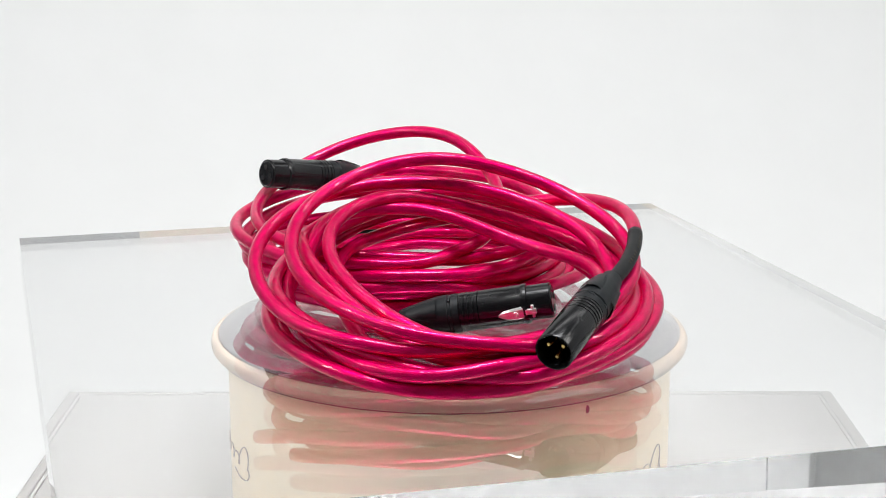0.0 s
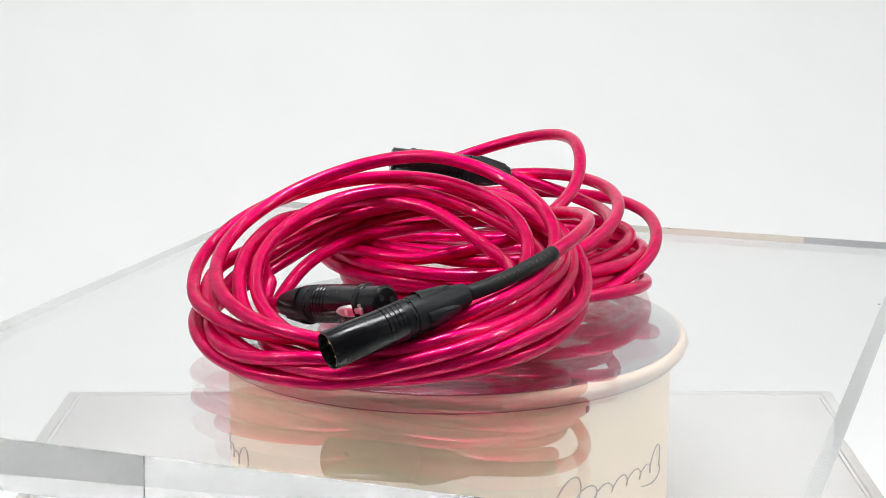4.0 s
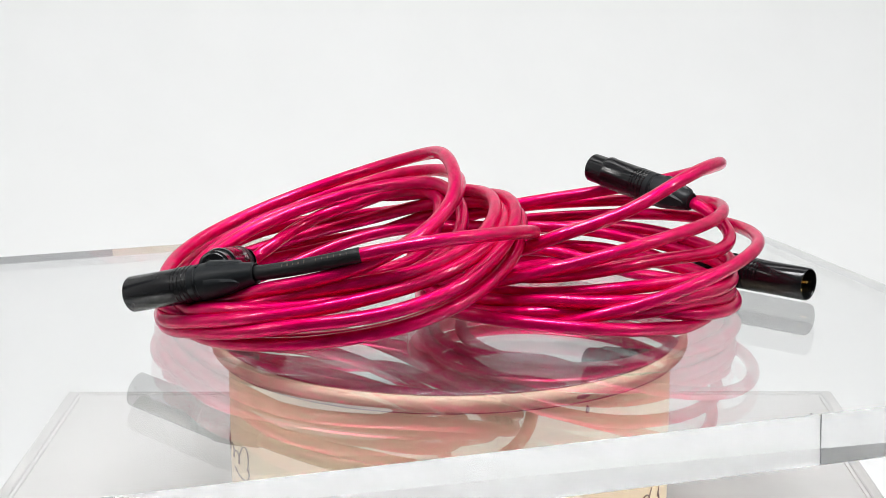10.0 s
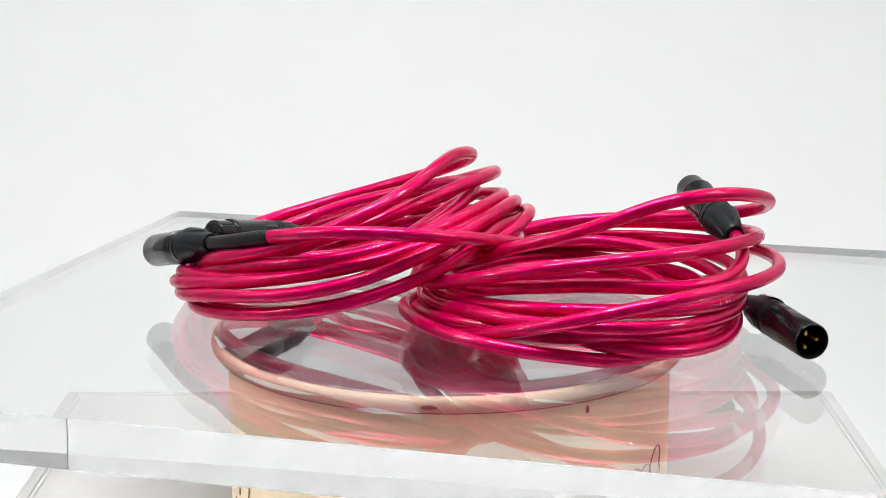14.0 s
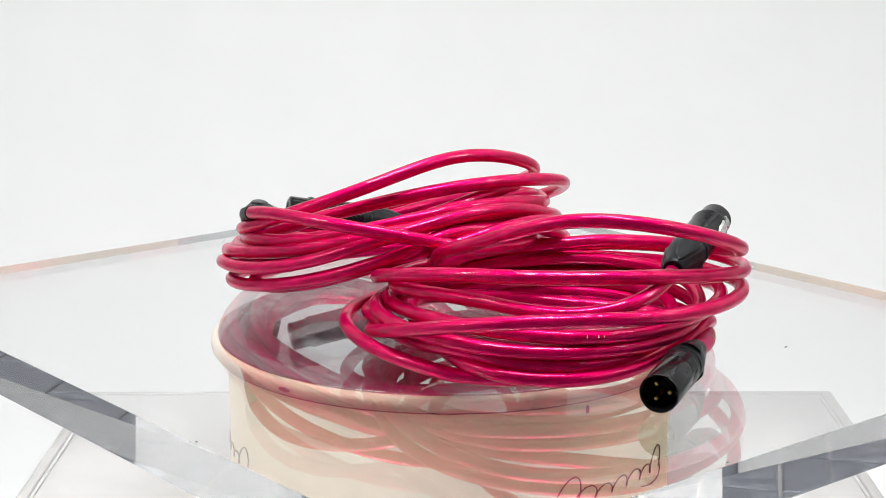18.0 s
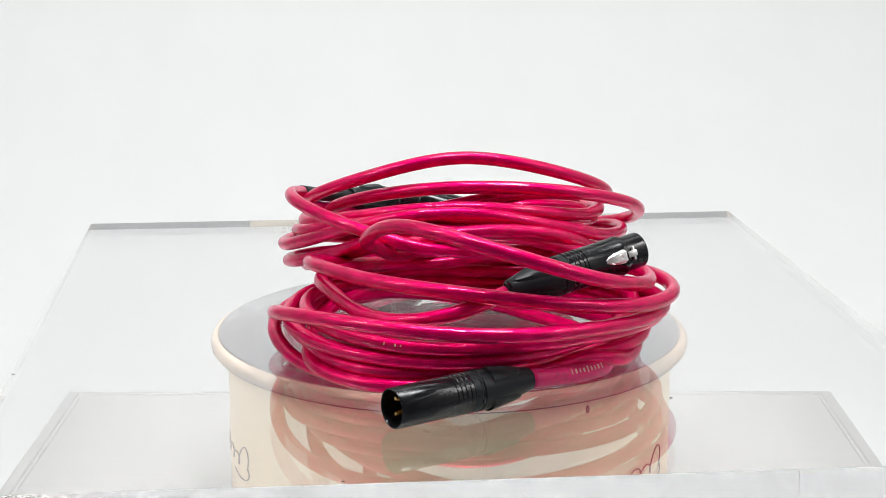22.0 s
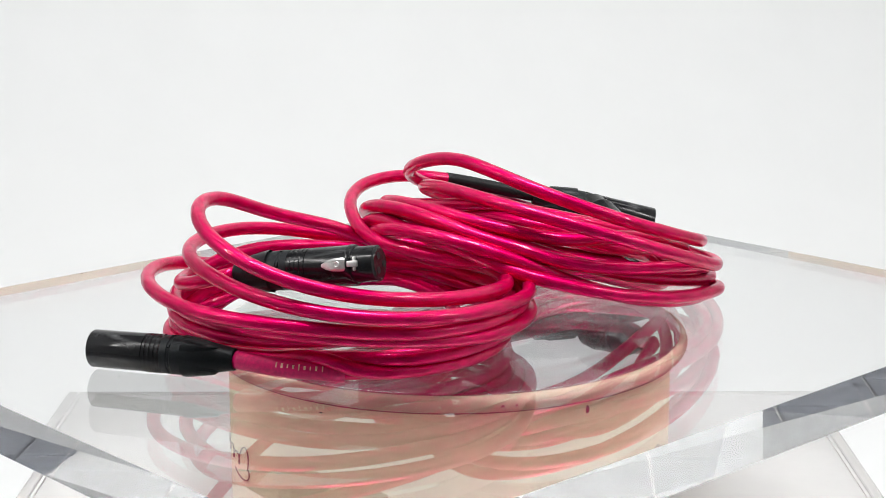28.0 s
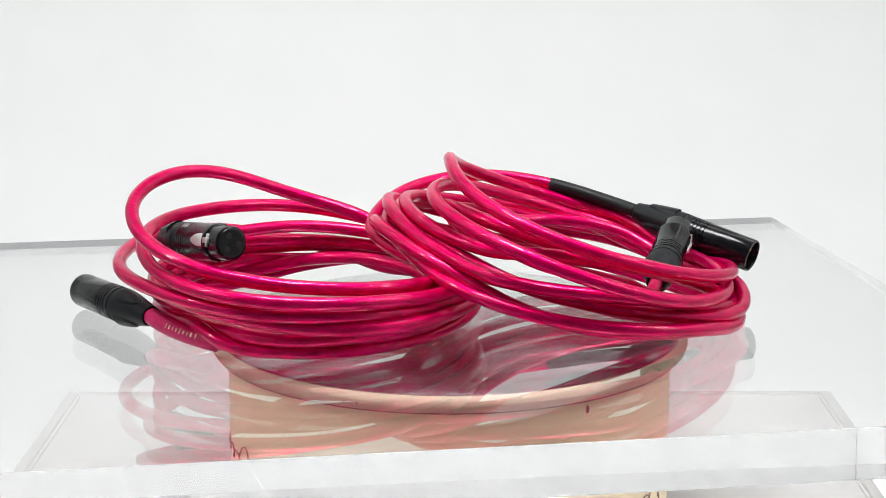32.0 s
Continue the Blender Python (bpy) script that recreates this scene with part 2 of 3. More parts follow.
# ---- stand and turntable ----
def plinth():
    w, y0, y1, top = 0.53, -0.235, 0.205, ZP - 0.1345
    d, mid = y1 - y0, (y0 + y1) / 2
    base = tagged(new("display_plinth"), "frosted grey acrylic plinth with polished edges under the turntable", "plinth")
    base.location = (0, 0, 0.0065)
    part("body", box(w - 0.0164, d - 0.0164, top - 0.001, (0, mid, (top - 0.001) / 2)), PLINTH, base, "", False)
    for sx in (-1, 1):
        part("edge_strip", box(0.008, d, 0.012, (sx * (w / 2 - 0.004), mid, top - 0.0066), 0.0015), PLINTH_EDGE, base, "pale polished edge", False)
        part("side_panel", box(0.0065, d - 0.002, top - 0.013, (sx * (w / 2 - 0.0045), mid, (top - 0.013) / 2), 0.001), PLINTH, base)
    # thin paler strips stand in for the light caught along the edges
    for sx in (-1, 1):
        part("edge_glint", box(0.0016, d - 0.03, 0.0012, (sx * (w / 2 - 0.0105), mid, top - 0.0004), 0.0004), EDGE_GLINT, base, "glint along the edge, put into a paler strip", False)
    for y in (y0 + 0.004, y1 - 0.004):
        part("edge_strip", box(w - 0.0165, 0.008, 0.012, (0, y, top - 0.0066), 0.0015), PLINTH_EDGE, base, "pale polished edge", False)
    return base


plinth()

R_BODY, R_RIM, R_DISC = 0.1247, 0.1340, 0.1295


def scribble(width, height, waves):
    """A slanted running stroke in place of lettering, one tall loop at each end and an underline: points (across, up)."""
    pts = []
    for i in range(waves * 12 + 1):
        a = i / 12 * 2 * math.pi
        k = min(i // 12, waves - 1)
        tall = 2.1 if k == 0 else 1.9 if k == waves - 1 else 1.0 + 0.12 * math.sin(2.3 * k)
        loop = 0.0034 if k in (0, waves - 1) else 0.0026 + 0.0006 * math.sin(1.9 * k)
        z = height * tall * (0.5 - 0.5 * math.cos(a))
        pts.append((width * i / (waves * 12) - loop * math.sin(a) + 0.35 * z, z))
    x = width
    pts += [(x + 0.0025, 0.0006), (x + 0.003, -0.003), (x - 0.002, -0.0062), (x - 0.012, -0.0066), (x - 0.022, -0.0048)]
    return pts


def turntable():
    z0, z1 = -0.128, -0.0256
    base = tagged(new("display_turntable"), "round cream turntable with rounded rim and polished metal platter", "turntable")
    base.location = (0, 0, ZP)
    body = [(z0, 0), (z0, R_BODY - 0.002), (z0 + 0.002, R_BODY), (z1 - 0.0115, R_BODY), (z1 - 0.0098, R_BODY - 0.004), (z1 - 0.0098, 0)]
    part("body", lathe(body, 128, "Z"), CREAM, base, "cream drum")
    rim = [(z1 - 0.0095, 0.10), (z1 - 0.0095, R_RIM - 0.003)]
    for i in range(9):
        a = -math.pi / 2 + math.pi * i / 8
        rim.append((z1 - 0.0052 + 0.0043 * math.sin(a), R_RIM - 0.0040 + 0.0040 * math.cos(a)))
    rim += [(z1 - 0.0012, R_DISC + 0.0015), (z1 - 0.003, R_DISC + 0.001), (z1 - 0.003, 0.10)]
    platter = part("platter", lathe([(z1 - 0.0028, 0.0), (z1 - 0.0028, R_DISC), (z1 - 0.0006, R_DISC), (z1, R_DISC - 0.0008), (z1, 0)], 128, "Z"), PLATTER, base, "polished grey metal platter disc")
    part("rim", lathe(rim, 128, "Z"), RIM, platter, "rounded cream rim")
    ring = [((R_RIM - 0.003) * math.cos(a), (R_RIM - 0.003) * math.sin(a), z1 - 0.0094) for a in np.linspace(0, 2 * math.pi, 129)]
    seam = new("seam", tube(ring, 0.0005, 6, "seam", SEAM))
    seam.parent = platter
    for deg, wide, tall in ((10.2, 1.5, 1.0), (11.4, 2.4, 1.3), (12.5, 1.6, 0.8), (148.0, 1.1, 0.7), (151.0, 0.8, 0.7)):
        spot = part("smudge", lathe([(-0.0003, 0.0), (-0.0002, 0.0011), (0.0003, 0.0008), (0.0004, 0.0)], 12), SEAM, platter, "small dark red smudge")
        spot.matrix_local = pose(0, 0, 0, 0, 0, deg) @ Matrix.Translation((R_RIM - 0.0001, 0, z1 - 0.0056)) @ Matrix.Diagonal((1, wide, tall, 1))
    smudge = lathe([(-0.0003, 0.0), (-0.0002, 0.0016), (0.0004, 0.0011), (0.0006, 0.0)], 14)
    drop = part("smudge", smudge, SEAM, base, "small dark red smudge")
    a = radians(-55.5)
    drop.matrix_local = Matrix.Translation((R_BODY * math.cos(a), R_BODY * math.sin(a), z1 - 0.0165)) @ pose(0, 0, 0, 0, 0, -55.5) @ Matrix.Diagonal((1, 0.9, 1.5, 1))
    # faded script marks round the drum, as plain strokes
    for a0, w in ((-1.12, 0.086), (-3.33, 0.086)):
        pts = [((R_BODY + 0.0004) * math.cos(a0 + x / R_BODY), (R_BODY + 0.0004) * math.sin(a0 + x / R_BODY), -0.090 + z) for x, z in scribble(w, 0.0065, 7)]
        mark = new("script_mark", tube(smooth_path(pts, 3), 0.00036, 6, "script_mark", INK))
        mark.parent = base
    return platter


TURNING_DISC = turntable()

PLATE_X, PLATE_Y, PLATE_T = 0.2291, 0.2697, 0.025


def plate():
    bm = box(2 * PLATE_X, 2 * PLATE_Y, PLATE_T, (0, 0, -PLATE_T / 2))
    upright = [e for e in bm.edges if abs(e.verts[0].co.z - e.verts[1].co.z) > 0.01]
    bmesh.ops.bevel(bm, geom=upright, offset=0.0006, segments=2, profile=0.5, affect="EDGES")
    ob = part("acrylic_plate", bm, ACRYLIC, None, "", False)
    ob.data.materials.append(ACRYLIC_EDGE)
    for face in ob.data.polygons:
        face.material_index = 0 if abs(face.normal.z) > 0.5 else 1
    ob.visible_shadow = False
    return tagged(ob, "thick clear acrylic plate with polished edges on the turntable", "plate")


PLATE = plate()
DUST = mat_plain("dark_dust", (0.05, 0.04, 0.04), 0.8, grain=900)
for x, y, s in ((-0.0905, 0.1677, 0.0014), (0.2275, 0.0989, 0.0012), (0.0685, 0.267, 0.0013)):
    part("speck", box(s, s * 0.55, 0.0003, (x, y, 0.00016)), DUST, PLATE, "tiny dark speck of dust", False)
PLATE.location = (0, 0, ZP)


# ---- cables ----
CORD_R = 0.0037


class Coil:
    """A cord's line, turn by turn, in mm: each turn is a leaning, slightly kinked oval that runs over into the next."""

    def __init__(self, center, start, end):
        self.center, self.start, self.end, self.turns = center, start, end, []

    def turn(self, radius, shift, oval, kink, height, lean, saddle, ripple):
        self.turns.append(((radius, *shift, *oval, *kink), (height, *lean, *saddle, *ripple)))

    def points(self, step=3.75):
        a = np.radians(np.append(np.arange(self.start, self.end - step / 2, step), self.end))
        pos = (a - a[0]) / (2 * math.pi)
        waves = np.stack([np.ones(len(a))] + [f(k * a) for k in (1, 2, 3) for f in (np.cos, np.sin)])
        share = np.maximum(0, 1 - abs(pos[:, None] - np.arange(len(self.turns))))
        r, z = (np.einsum("nt,tk,kn->n", share, np.array([t[i] for t in self.turns]), waves) * 0.001 for i in (0, 1))
        return np.stack([self.center[0] + r * np.cos(a), self.center[1] + r * np.sin(a), z], 1)


def settle(lines, bodies, radius):
    """Let the turns push one another and the connectors (tip, tail, length) aside until nothing overlaps, above the plate."""
    p = np.concatenate(lines)
    which = np.concatenate([np.full(len(a), k) for k, a in enumerate(lines)])
    order = np.concatenate([np.arange(len(a)) for a in lines])
    left = np.concatenate([np.arange(len(a))[::-1] for a in lines])
    free = np.clip((np.minimum(order, left) - 8) / 16.0, 0, 1)[:, None]
    ends = np.cumsum([len(a) for a in lines])[:-1]
    gap = 2 * radius * 0.9
    for turn in range(64):
        if turn % 8 == 0:
            d = ((p[:, None] - p[None]) ** 2).sum(2)
            one, two = np.nonzero(d < 0.015**2)
            keep = (one < two) & ((which[one] != which[two]) | (abs(order[one] - order[two]) > 24))
            one, two = one[keep], two[keep]
        v = p[one] - p[two]
        d = np.linalg.norm(v, axis=1)
        push = np.maximum(0, gap - d)[:, None] * v / np.maximum(d, 1e-5)[:, None] * 0.3
        move = np.zeros_like(p)
        np.add.at(move, one, push)
        np.add.at(move, two, -push)
        for k, (tip, tail, length, near) in enumerate(bodies):
            tip, axis = np.array(tip), np.array(tail) - np.array(tip)
            axis /= np.linalg.norm(axis)
            along = (p - tip) @ axis
            off = p - tip - along[:, None] * axis
            d = np.linalg.norm(off, axis=1)
            wide = np.where(along < 0.045, 0.0102, 0.0102 - 0.0045 * np.clip((along - 0.045) / 0.032, 0, 1))
            own = (which == near[0]) & ((order if near[1] == 0 else left) < 26)
            deep = np.where((along > -0.001) & (along < length) & ~own, np.maximum(0, wide + radius * 0.9 - d), 0)
            move += deep[:, None] * off / np.maximum(d, 1e-5)[:, None] * 0.4
        parts = []
        for m in np.split(move, ends):
            for _ in range(3):
                m = np.vstack([m[:1], 0.25 * m[:-2] + 0.5 * m[1:-1] + 0.25 * m[2:], m[-1:]])
            parts.append(m)
        p = p + np.clip(np.concatenate(parts) * 1.5, -0.001, 0.001) * free
        smooth = []
        for a in np.split(p, ends):
            b = a.copy()
            b[1:-1] += 0.04 * (a[:-2] + a[2:] - 2 * a[1:-1])
            smooth.append(b)
        p = p + (np.concatenate(smooth) - p) * free
        p[:, 2] = np.maximum(p[:, 2], radius)
    return np.split(p, ends)


def aim(tip, tail, roll=0.0):
    """A pose whose x axis runs from tip to tail."""
    d = (Vector(tail) - Vector(tip)).normalized()
    m = d.to_track_quat("X", "Z").to_matrix().to_4x4()
    return Matrix.Translation(tip) @ m @ pose(0, 0, 0, roll)


def back_half(parent, m, x0):
    """Grooved collar, slotted ring and rubber boot, shared by plugs and sockets."""
    collar = [(x0, 0.0), (x0, 0.0093)]
    x = x0
    for i in range(4):
        collar += [(x + 0.0003, 0.0098), (x + 0.0017, 0.0098), (x + 0.0020, 0.0094), (x + 0.0024, 0.0094)]
        x += 0.00248
    collar += [(x, 0.0096), (x, 0.0)]
    c = part("collar", lathe(collar, 40), SHELL, parent, "grooved black ring")
    c.matrix_local = m
    boot = [(x, 0.0), (x, 0.0096), (x + 0.0035, 0.0098), (x + 0.004, 0.0092), (x + 0.0052, 0.0092), (x + 0.0058, 0.0098), (x + 0.010, 0.0097)]
    for i in range(1, 9):
        s = i / 8
        boot.append((x + 0.010 + (0.077 - x - 0.010) * s, 0.0097 - 0.0042 * s**1.25))
    boot += [(0.0774, 0.0050), (0.0768, 0.0041), (0.076, 0.0)]
    b = part("boot", lathe(boot, 40), BOOT, parent, "tapered black rubber boot")
    b.matrix_local = m
    # short bridges across the boot's groove, leaving slots between them
    for k in range(6):
        rib = part("rib", box(0.0013, 0.0026, 0.0008, (x + 0.0046, 0, 0.0094), 0.0002), BOOT, b)
        rib.matrix_local = pose(0, 0, 0, 60 * k + 15)
    # raised tongues along the boot
    for k in range(3):
        a = 2 * math.pi * k / 3 + 0.4
        bm = bmesh.new()
        grid = []
        n = 9
        for i in range(n + 1):
            s = i / n
            xx = x + 0.011 + 0.019 * s
            rr = 0.0097 - 0.0042 * ((xx - x - 0.010) / (0.077 - x - 0.010)) ** 1.25 + 0.0010
            half = 0.62 * math.sqrt(max(0.0, 1 - s**2.2)) + 0.02
            row = []
            for j in range(7):
                b2 = a + half * (j / 3 - 1)
                drop = 0.0009 if j in (0, 6) or i == n else 0.0
                row.append(bm.verts.new((xx, (rr - drop) * math.cos(b2), (rr - drop) * math.sin(b2))))
            grid.append(row)
        for i in range(n):
            for j in range(6):
                bm.faces.new((grid[i][j], grid[i][j + 1], grid[i + 1][j + 1], grid[i + 1][j]))
        tongue = part("tongue", bm, BOOT, b)


def male_plug(cable, tip, tail, roll):
    m = aim(tip, tail, roll)
    shell = [(0.027, 0.0), (0.027, 0.0080), (0.0008, 0.0082), (0.0, 0.0086), (0.0, 0.0091), (0.0006, 0.0095), (0.030, 0.0096), (0.030, 0.0)]
    plug = part("plug", lathe(shell, 48), SHELL, cable, "black male three-pin plug")
    plug.matrix_local = m
    disc = part("insert", lathe([(0.0205, 0.0), (0.0205, 0.0079), (0.0268, 0.0079), (0.0268, 0.0)], 32), INSERT, plug)
    for k in range(3):
        a = radians(90 + 120 * k)
        bm = lathe([(0.0030, 0.0), (0.0032, 0.0008), (0.0039, 0.0013), (0.021, 0.0013), (0.021, 0.0)], 14)
        bmesh.ops.translate(bm, verts=bm.verts, vec=(0, 0.0042 * math.cos(a), 0.0042 * math.sin(a)))
        part("pin", bm, GOLD, plug, "gold-plated contact pin")
    bm = box(0.012, 0.0022, 0.0012, (0.008, 0, 0.0079), 0.0003)
    part("key_ridge", bm, SHELL, plug)
    back_half(cable, m, 0.0302)
    return plug


def female_socket(cable, tip, tail, roll):
    m = aim(tip, tail, roll)
    nose = [(0.004, 0.0), (0.0, 0.0), (0.0, 0.0072), (0.0005, 0.0077), (0.0008, 0.0087), (0.0118, 0.0088), (0.0122, 0.0097), (0.0140, 0.0101), (0.0152, 0.0097), (0.036, 0.0097), (0.036, 0.0)]
    sock = part("socket", lathe(nose, 48), SHELL, cable, "black female three-hole socket")
    sock.matrix_local = m
    for k in range(3):
        a = radians(30 + 120 * k)
        bm = lathe([(-0.0002, 0.0), (-0.0002, 0.0017), (0.003, 0.0017), (0.003, 0.0)], 16)
        bmesh.ops.translate(bm, verts=bm.verts, vec=(0, 0.0040 * math.cos(a), 0.0040 * math.sin(a)))
        part("contact_hole", bm, INSERT, sock, "dark round contact hole")
    # press latch: a spoon-shaped tab and a small cross lug in front of it
    bm = bmesh.new()
    rows = []
    for i in range(11):
        s = i / 10
        half = 0.0033 * math.sqrt(max(0.0, 1 - (1 - s / 0.85) ** 2)) if s < 0.85 else 0.0033
        half = max(half, 0.0009)
        row = []
        for j in range(7):
            y = half * (j / 3 - 1)
            z = 0.0100 + 0.0010 * math.sin(math.pi * s) - (0.0009 if j in (0, 6) else 0.0) - y * y * 18
            row.append(bm.verts.new((0.0265 - 0.0125 * s, y, z)))
        rows.append(row)
    for i in range(10):
        for j in range(6):
            bm.faces.new((rows[i][j], rows[i][j + 1], rows[i + 1][j + 1], rows[i + 1][j]))
    latch = part("latch", bm, SILVER, sock, "shiny nickel release tab")
    bm = lathe([(0.0, 0.0), (0.0, 0.0016), (0.0003, 0.0014), (0.0003, 0.0010), (0.0001, 0.0008), (0.0001, 0.0)], 18, "Z")
    bmesh.ops.translate(bm, verts=bm.verts, vec=(0.0180, 0, 0.0108))
    part("rivet", bm, SILVER, latch, "round nickel rivet head")
    part("latch_lug", box(0.0055, 0.0030, 0.0016, (0.0105, 0, 0.0092), 0.0004), SILVER, sock, "small nickel lug")
    part("latch_lug", box(0.0014, 0.0068, 0.0014, (0.0095, 0, 0.0090), 0.0003), SILVER, sock, "small nickel lug")
    back_half(cable, m, 0.0362)
    return sock


def print_bars(cable, pts, radius, facing, count, size, mat):
    """Unreadable print along a round sleeve: short upright bars on the side that faces a given way."""
    for k in range(count):
        i = min(len(pts) - 2, int(k * (len(pts) - 1) / max(1, count - 1)))
        d = Vector(pts[i + 1] - pts[i]).normalized()
        out = Vector(facing)
        out = (out - d * out.dot(d)).normalized()
        side = out.cross(d)
        tall = size * (1.3 + 0.6 * (k % 4 == 0) + 0.3 * (k % 3 == 1))
        ob = part("print_mark", box(size * (0.4 + 0.35 * (k % 2)), tall, 0.0004, (0, 0.1 * tall, 0)), mat, cable, "", False)
        ob.matrix_local = Matrix.Translation(Vector(pts[i]) + out * radius) @ Matrix((d, side, out)).transposed().to_4x4()


def sleeve(cable, pts, radius, mat, name, label):
    prof = tube(pts, radius, 20, name, mat)
    ob = new(name, prof)
    ob.parent = cable
    return tagged(ob, label)


GOLD_INK = mat_plain("gold_ink", (0.85, 0.55, 0.42), 0.4, 0.1, grain=500)
GREY_INK = mat_plain("grey_ink", (0.10, 0.075, 0.05), 0.5, grain=500)


def cord_lines():
    one = Coil((-0.012, -0.062), -43.5, 3468.5)
    one.turn(85.1, (20.1, 9.5), (-3.4, 7.5), (-3.3, 0.6), 40.5, (18.6, 5.0), (8.5, 5.1), (-2.0, 3.7))
    one.turn(84.2, (12.3, 10.1), (-9.4, 1.2), (3.6, -1.3), 23.4, (-0.6, 27.8), (-7.9, -2.8), (1.3, -2.4))
    one.turn(103.0, (-6.1, 4.6), (7.4, 1.2), (-1.9, -1.3), 21.1, (0.9, 18.5), (-4.3, 2.2), (-0.3, -2.5))
    one.turn(99.3, (6.7, -2.1), (0.1, 4.1), (0.7, -1.9), 30.0, (5.3, 27.9), (-5.8, -0.6), (-1.9, -4.4))
    one.turn(97.2, (-0.5, -2.7), (2.1, -1.2), (-1.6, 2.0), 36.4, (-0.7, 21.3), (3.4, 1.0), (-3.0, -2.0))
    one.turn(93.3, (4.1, -2.6), (-3.2, 5.8), (1.4, 0.2), 35.4, (11.5, 23.8), (-5.8, -1.8), (0.6, -3.3))
    one.turn(80.2, (-2.6, -4.2), (-5.5, -7.7), (2.6, 1.5), 47.0, (-7.9, 23.2), (10.7, 1.1), (-1.7, -0.2))
    one.turn(91.9, (-16.8, -11.1), (17.9, -4.0), (-1.5, 3.4), 51.5, (13.2, 37.3), (-10.0, 0.2), (1.5, -0.0))
    one.turn(80.7, (12.2, -16.0), (-2.2, 4.2), (0.9, -2.3), 51.8, (-15.9, 25.3), (2.8, -3.5), (0.1, 1.2))
    one.turn(73.5, (-2.3, -5.5), (-3.9, -10.1), (2.5, 1.9), 36.6, (-0.2, 13.0), (1.7, 0.1), (0.8, -4.4))
    one.turn(60.7, (-8.5, 0.1), (6.1, -5.9), (-1.0, 8.7), 51.4, (4.5, 19.3), (-4.4, -10.1), (2.6, 1.2))
    two = Coil((0.0, 0.083), 105.4, 3339.4)
    two.turn(66.6, (-3.8, 19.6), (-5.9, 0.5), (-4.7, 3.3), 13.0, (7.5, -1.5), (-0.9, -1.4), (-0.7, -0.6))
    two.turn(89.9, (0.9, -7.9), (1.6, 2.0), (-1.5, 4.0), 9.3, (4.0, -0.8), (0.2, -4.0), (0.6, -1.7))
    two.turn(86.2, (12.2, -19.6), (4.8, -3.0), (-6.3, -7.6), 8.9, (-2.3, -4.6), (-0.4, 0.0), (-1.4, -1.1))
    two.turn(87.4, (-6.1, -9.1), (1.6, 8.1), (-2.9, 3.5), 12.4, (3.7, -0.2), (1.8, -1.0), (0.3, -0.7))
    two.turn(88.4, (6.7, -6.7), (3.0, -1.3), (-1.5, -2.3), 23.3, (-1.7, -2.1), (2.3, 0.6), (-0.2, -0.6))
    two.turn(88.3, (-12.7, -4.3), (1.1, 6.7), (-1.1, 1.5), 24.9, (2.6, 2.9), (1.7, 0.0), (0.7, 0.3))
    two.turn(101.9, (3.1, 0.1), (2.4, -1.7), (-0.1, -1.4), 24.6, (-2.2, 14.2), (-1.4, 6.5), (1.7, 2.7))
    two.turn(90.2, (-21.5, -8.0), (-2.4, -2.3), (-1.6, 0.8), 46.1, (14.5, 5.8), (1.4, -3.5), (-1.2, -2.2))
    two.turn(74.0, (-31.0, 8.4), (-3.2, 1.7), (4.1, -1.1), 52.4, (11.2, 22.5), (-0.5, 5.6), (-1.3, -2.1))
    two.turn(86.6, (6.8, -13.6), (-2.4, -4.1), (-7.5, -3.8), 36.5, (-8.8, 6.1), (-4.2, -4.4), (5.0, 1.2))
    bodies = [(*PLUG_ONE, 0.078, (0, 0)), (*SOCKET_ONE, 0.078, (0, 1)), (*PLUG_TWO, 0.078, (1, 0)), (*SOCKET_TWO, 0.078, (1, 1))]
    first, second = settle([one.points(), two.points()], bodies, CORD_R)
    tip, tail = (np.array(p) for p in SOCKET_ONE)
    axis = (tail - tip) / np.linalg.norm(tail - tip)
    first = np.vstack([first[:-8], [tip + axis * d for d in (0.094, 0.088, 0.082, 0.070)]])
    return [smooth_path(first, 2), smooth_path(second, 2)]


PLUG_ONE = (0.0018, -0.1779, 0.0261), (0.0511, -0.1218, 0.0443)
SOCKET_ONE = (0.0155, -0.1365, 0.0405), (-0.0491, -0.1070, 0.0272)
PLUG_TWO = (0.0446, 0.2041, 0.0105), (-0.0227, 0.1657, 0.0109)
SOCKET_TWO = (-0.0825, 0.1232, 0.0628), (-0.0125, 0.1576, 0.0511)
LINE_ONE, LINE_TWO = cord_lines()


def cable_one():
    cable = tagged(new("audio_cable"), "coiled magenta braided cable with black connectors, leaning on another coil", "cable", "coiled cables on the plate")
    line = LINE_ONE
    cord = new("cord", tube(line, CORD_R, 14, "cord", CORD))
    cord.parent = cable
    tagged(cord, "glossy magenta jacket over braid")
    male_plug(cable, *PLUG_ONE, 180)
    female_socket(cable, *SOCKET_ONE, -104)
    n = next(i for i in range(len(line)) if np.linalg.norm(line[i] - line[0]) > 0.0565)
    sleeve(cable, line[: n + 1], 0.0040, SHRINK, "heat_shrink", "matte black heat-shrink sleeve with worn print")
    print_bars(cable, line[n // 3 : n], 0.0040, (0.75, -0.35, 0.75), 11, 0.0008, GREY_INK)
    return cable


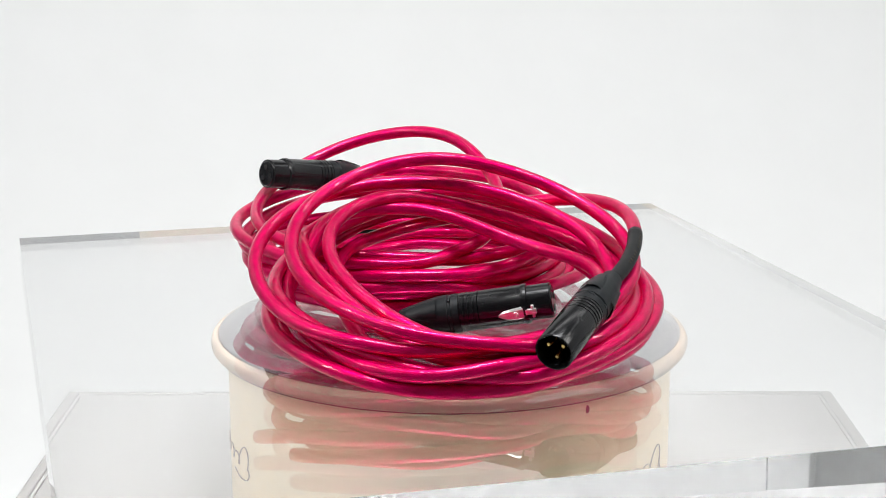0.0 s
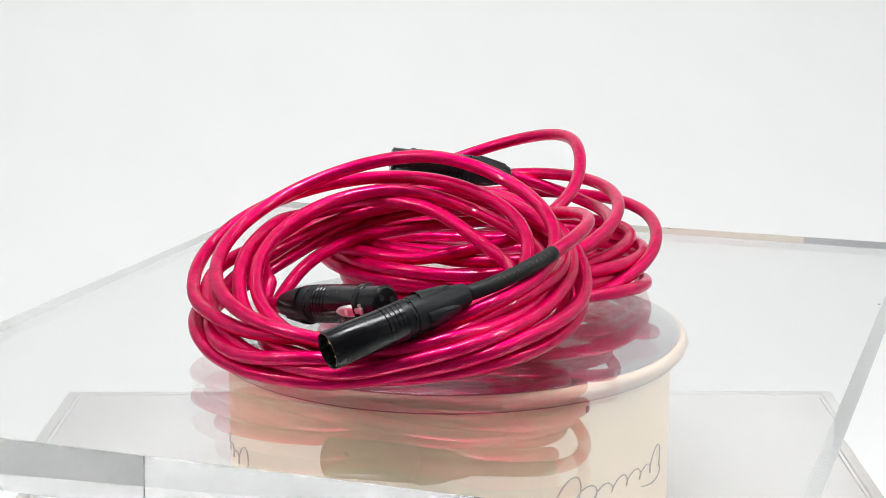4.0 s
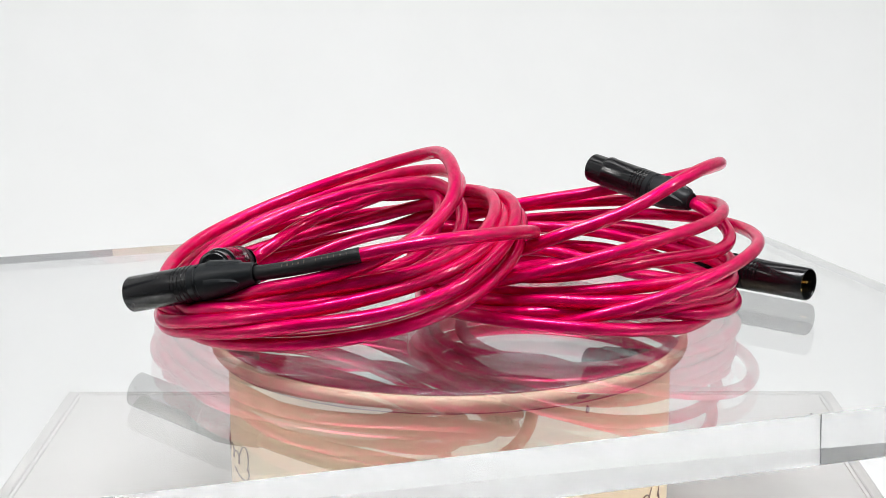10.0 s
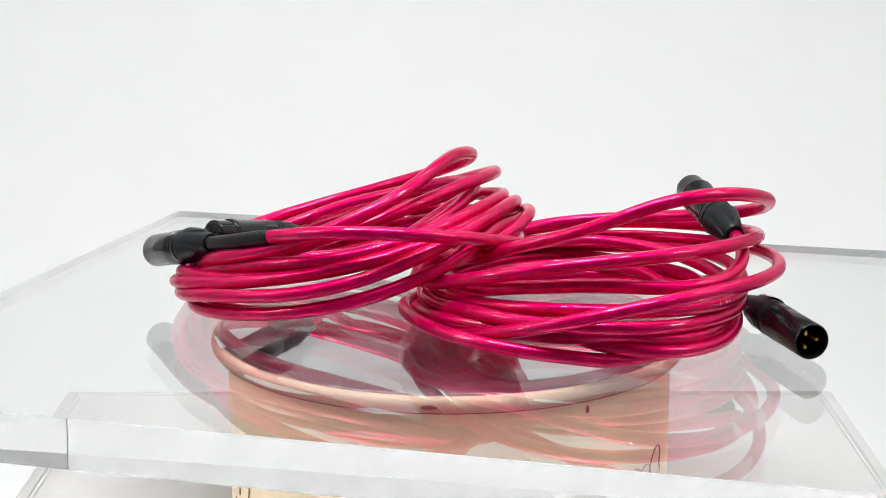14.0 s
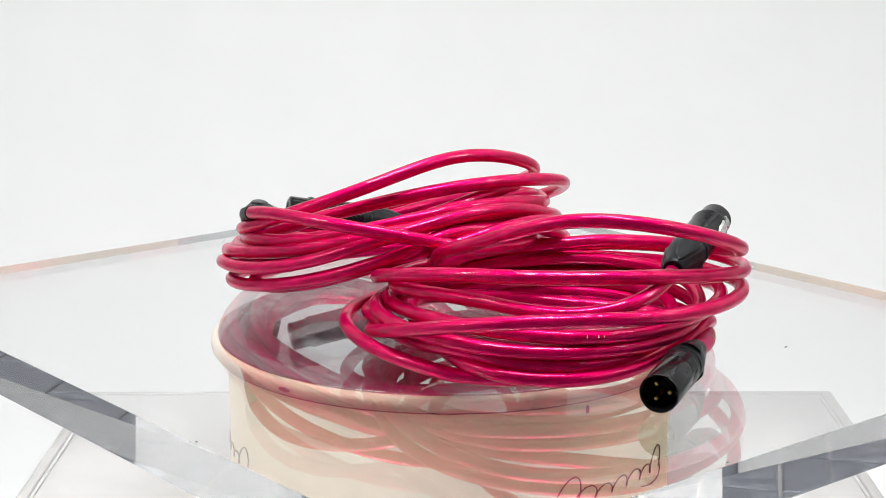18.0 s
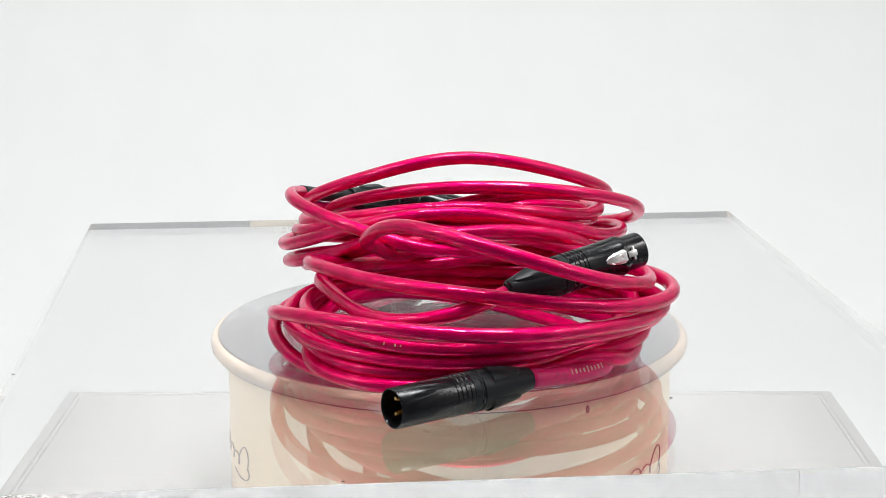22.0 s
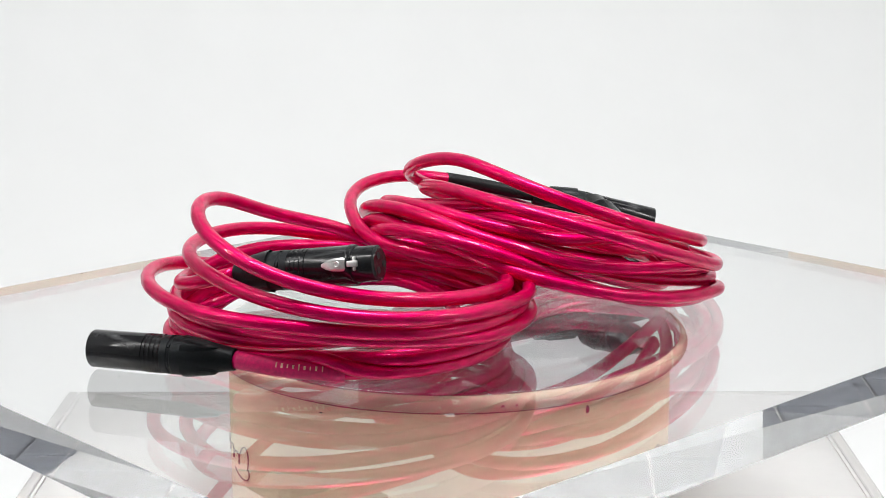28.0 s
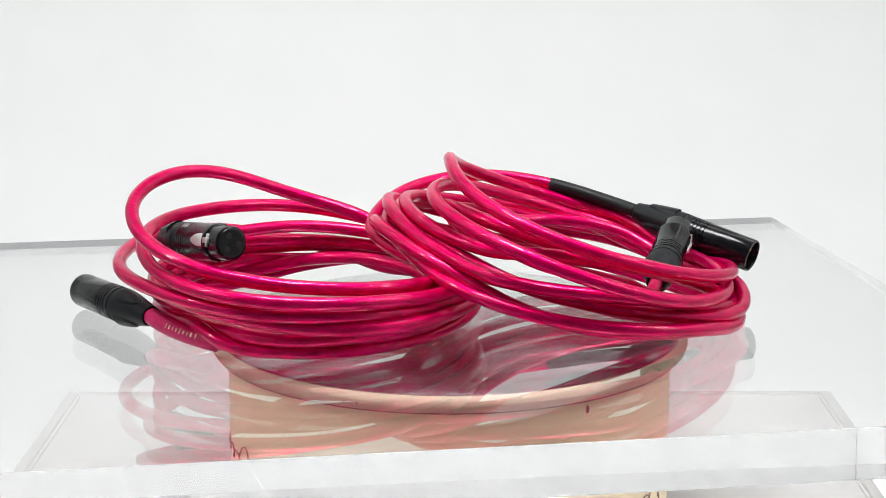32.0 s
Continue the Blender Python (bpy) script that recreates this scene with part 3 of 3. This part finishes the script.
def cable_two():
    cable = tagged(new("audio_cable"), "coiled magenta braided cable with black connectors, lying flat", "cable", "coiled cables on the plate")
    line = LINE_TWO
    cord = new("cord", tube(line, CORD_R, 14, "cord", CORD))
    cord.parent = cable
    tagged(cord, "glossy magenta jacket over braid")
    male_plug(cable, *PLUG_TWO, 90)
    female_socket(cable, *SOCKET_TWO, -75)
    n = next(i for i in range(len(line)) if np.linalg.norm(line[i] - line[0]) > 0.0525)
    sleeve(cable, line[: n + 1], 0.0046, SLEEVE_PINK, "printed_sleeve", "matte magenta sleeve with gold print")
    print_bars(cable, line[int(n * 0.42) : int(n * 0.92)], 0.0046, (-0.5, 0.75, 0.5), 9, 0.0014, GOLD_INK)
    ahead = [i for i in range(9, len(line) - 9) if abs(line[i][0] - 0.041) < 0.004 and abs(line[i][2] - 0.031) < 0.006]
    near = max(ahead, key=lambda i: line[i][1])
    print_bars(cable, line[near - 2 : near + 3], CORD_R, (0.2, 0.95, 0.3), 3, 0.0008, GOLD_INK)
    return cable


CABLE_ONE = cable_one()
CABLE_TWO = cable_two()


# ---- floor tiles ----
def floor_tiles():
    """Small slate tiles; those beside the paper are single pieces, the rest of the floor is one field."""
    step = 0.15
    shape = tile_shape(step - 0.005)
    me = mesh_from("tile", *shape, TILE)
    verts, faces = [], []
    for i in range(round(2 * RX / step)):
        for k in range(round((RY1 - RY0) / step)):
            x, y = -RX + step * (i + 0.5), RY0 + step * (k + 0.5)
            if 0.9 < abs(x) < 1.8 and abs(y) < 1.05:
                ob = new("tile", me)
                ob.parent = floor
                ob.location = (x, y, -0.006)
            else:
                n = len(verts)
                verts += [(a + x, b + y, c - 0.006) for a, b, c in shape[0]]
                faces += [tuple(n + v for v in f) for f in shape[1]]
    field = new("tile_field", mesh_from("tile_field", verts, faces, TILE))
    field.parent = floor
    tagged(field, kind="stuff")
    # a tiled stretch of the side wall, seen only as a reflection in the plate's edge
    for i in range(4):
        for k in range(12):
            ob = new("tile", me)
            ob.parent = WALL_WEST
            ob.matrix_local = pose(-RX, 0.36 + step * (i + 0.5), 0.3 + step * (k + 0.5), 0, 90, 0)


def tile_shape(s):
    h, b = s / 2, s / 2 - 0.003
    v = [(-h, -h, 0), (h, -h, 0), (h, h, 0), (-h, h, 0), (-h, -h, 0.004), (h, -h, 0.004), (h, h, 0.004), (-h, h, 0.004),
         (-b, -b, 0.006), (b, -b, 0.006), (b, b, 0.006), (-b, b, 0.006)]
    f = [(3, 2, 1, 0), (8, 9, 10, 11)]
    for i in range(4):
        j = (i + 1) % 4
        f += [(i, j, 4 + j, 4 + i), (4 + i, 4 + j, 8 + j, 8 + i)]
    return v, f


floor_tiles()


# ---- the turning ----
def motions():
    """The platter, the plate and both cables turn together, clockwise seen from above, at an even pace."""
    rows = [(float(t), pose(0, 0, ZP, 0, 0, -8.6377 * (t - 1.768))) for t in range(0, 33)]
    for thing in (PLATE, CABLE_ONE, CABLE_TWO):
        walk(thing, rows)
    walk(TURNING_DISC, [(t, Matrix.Translation((0, 0, -ZP)) @ m) for t, m in rows])


motions()
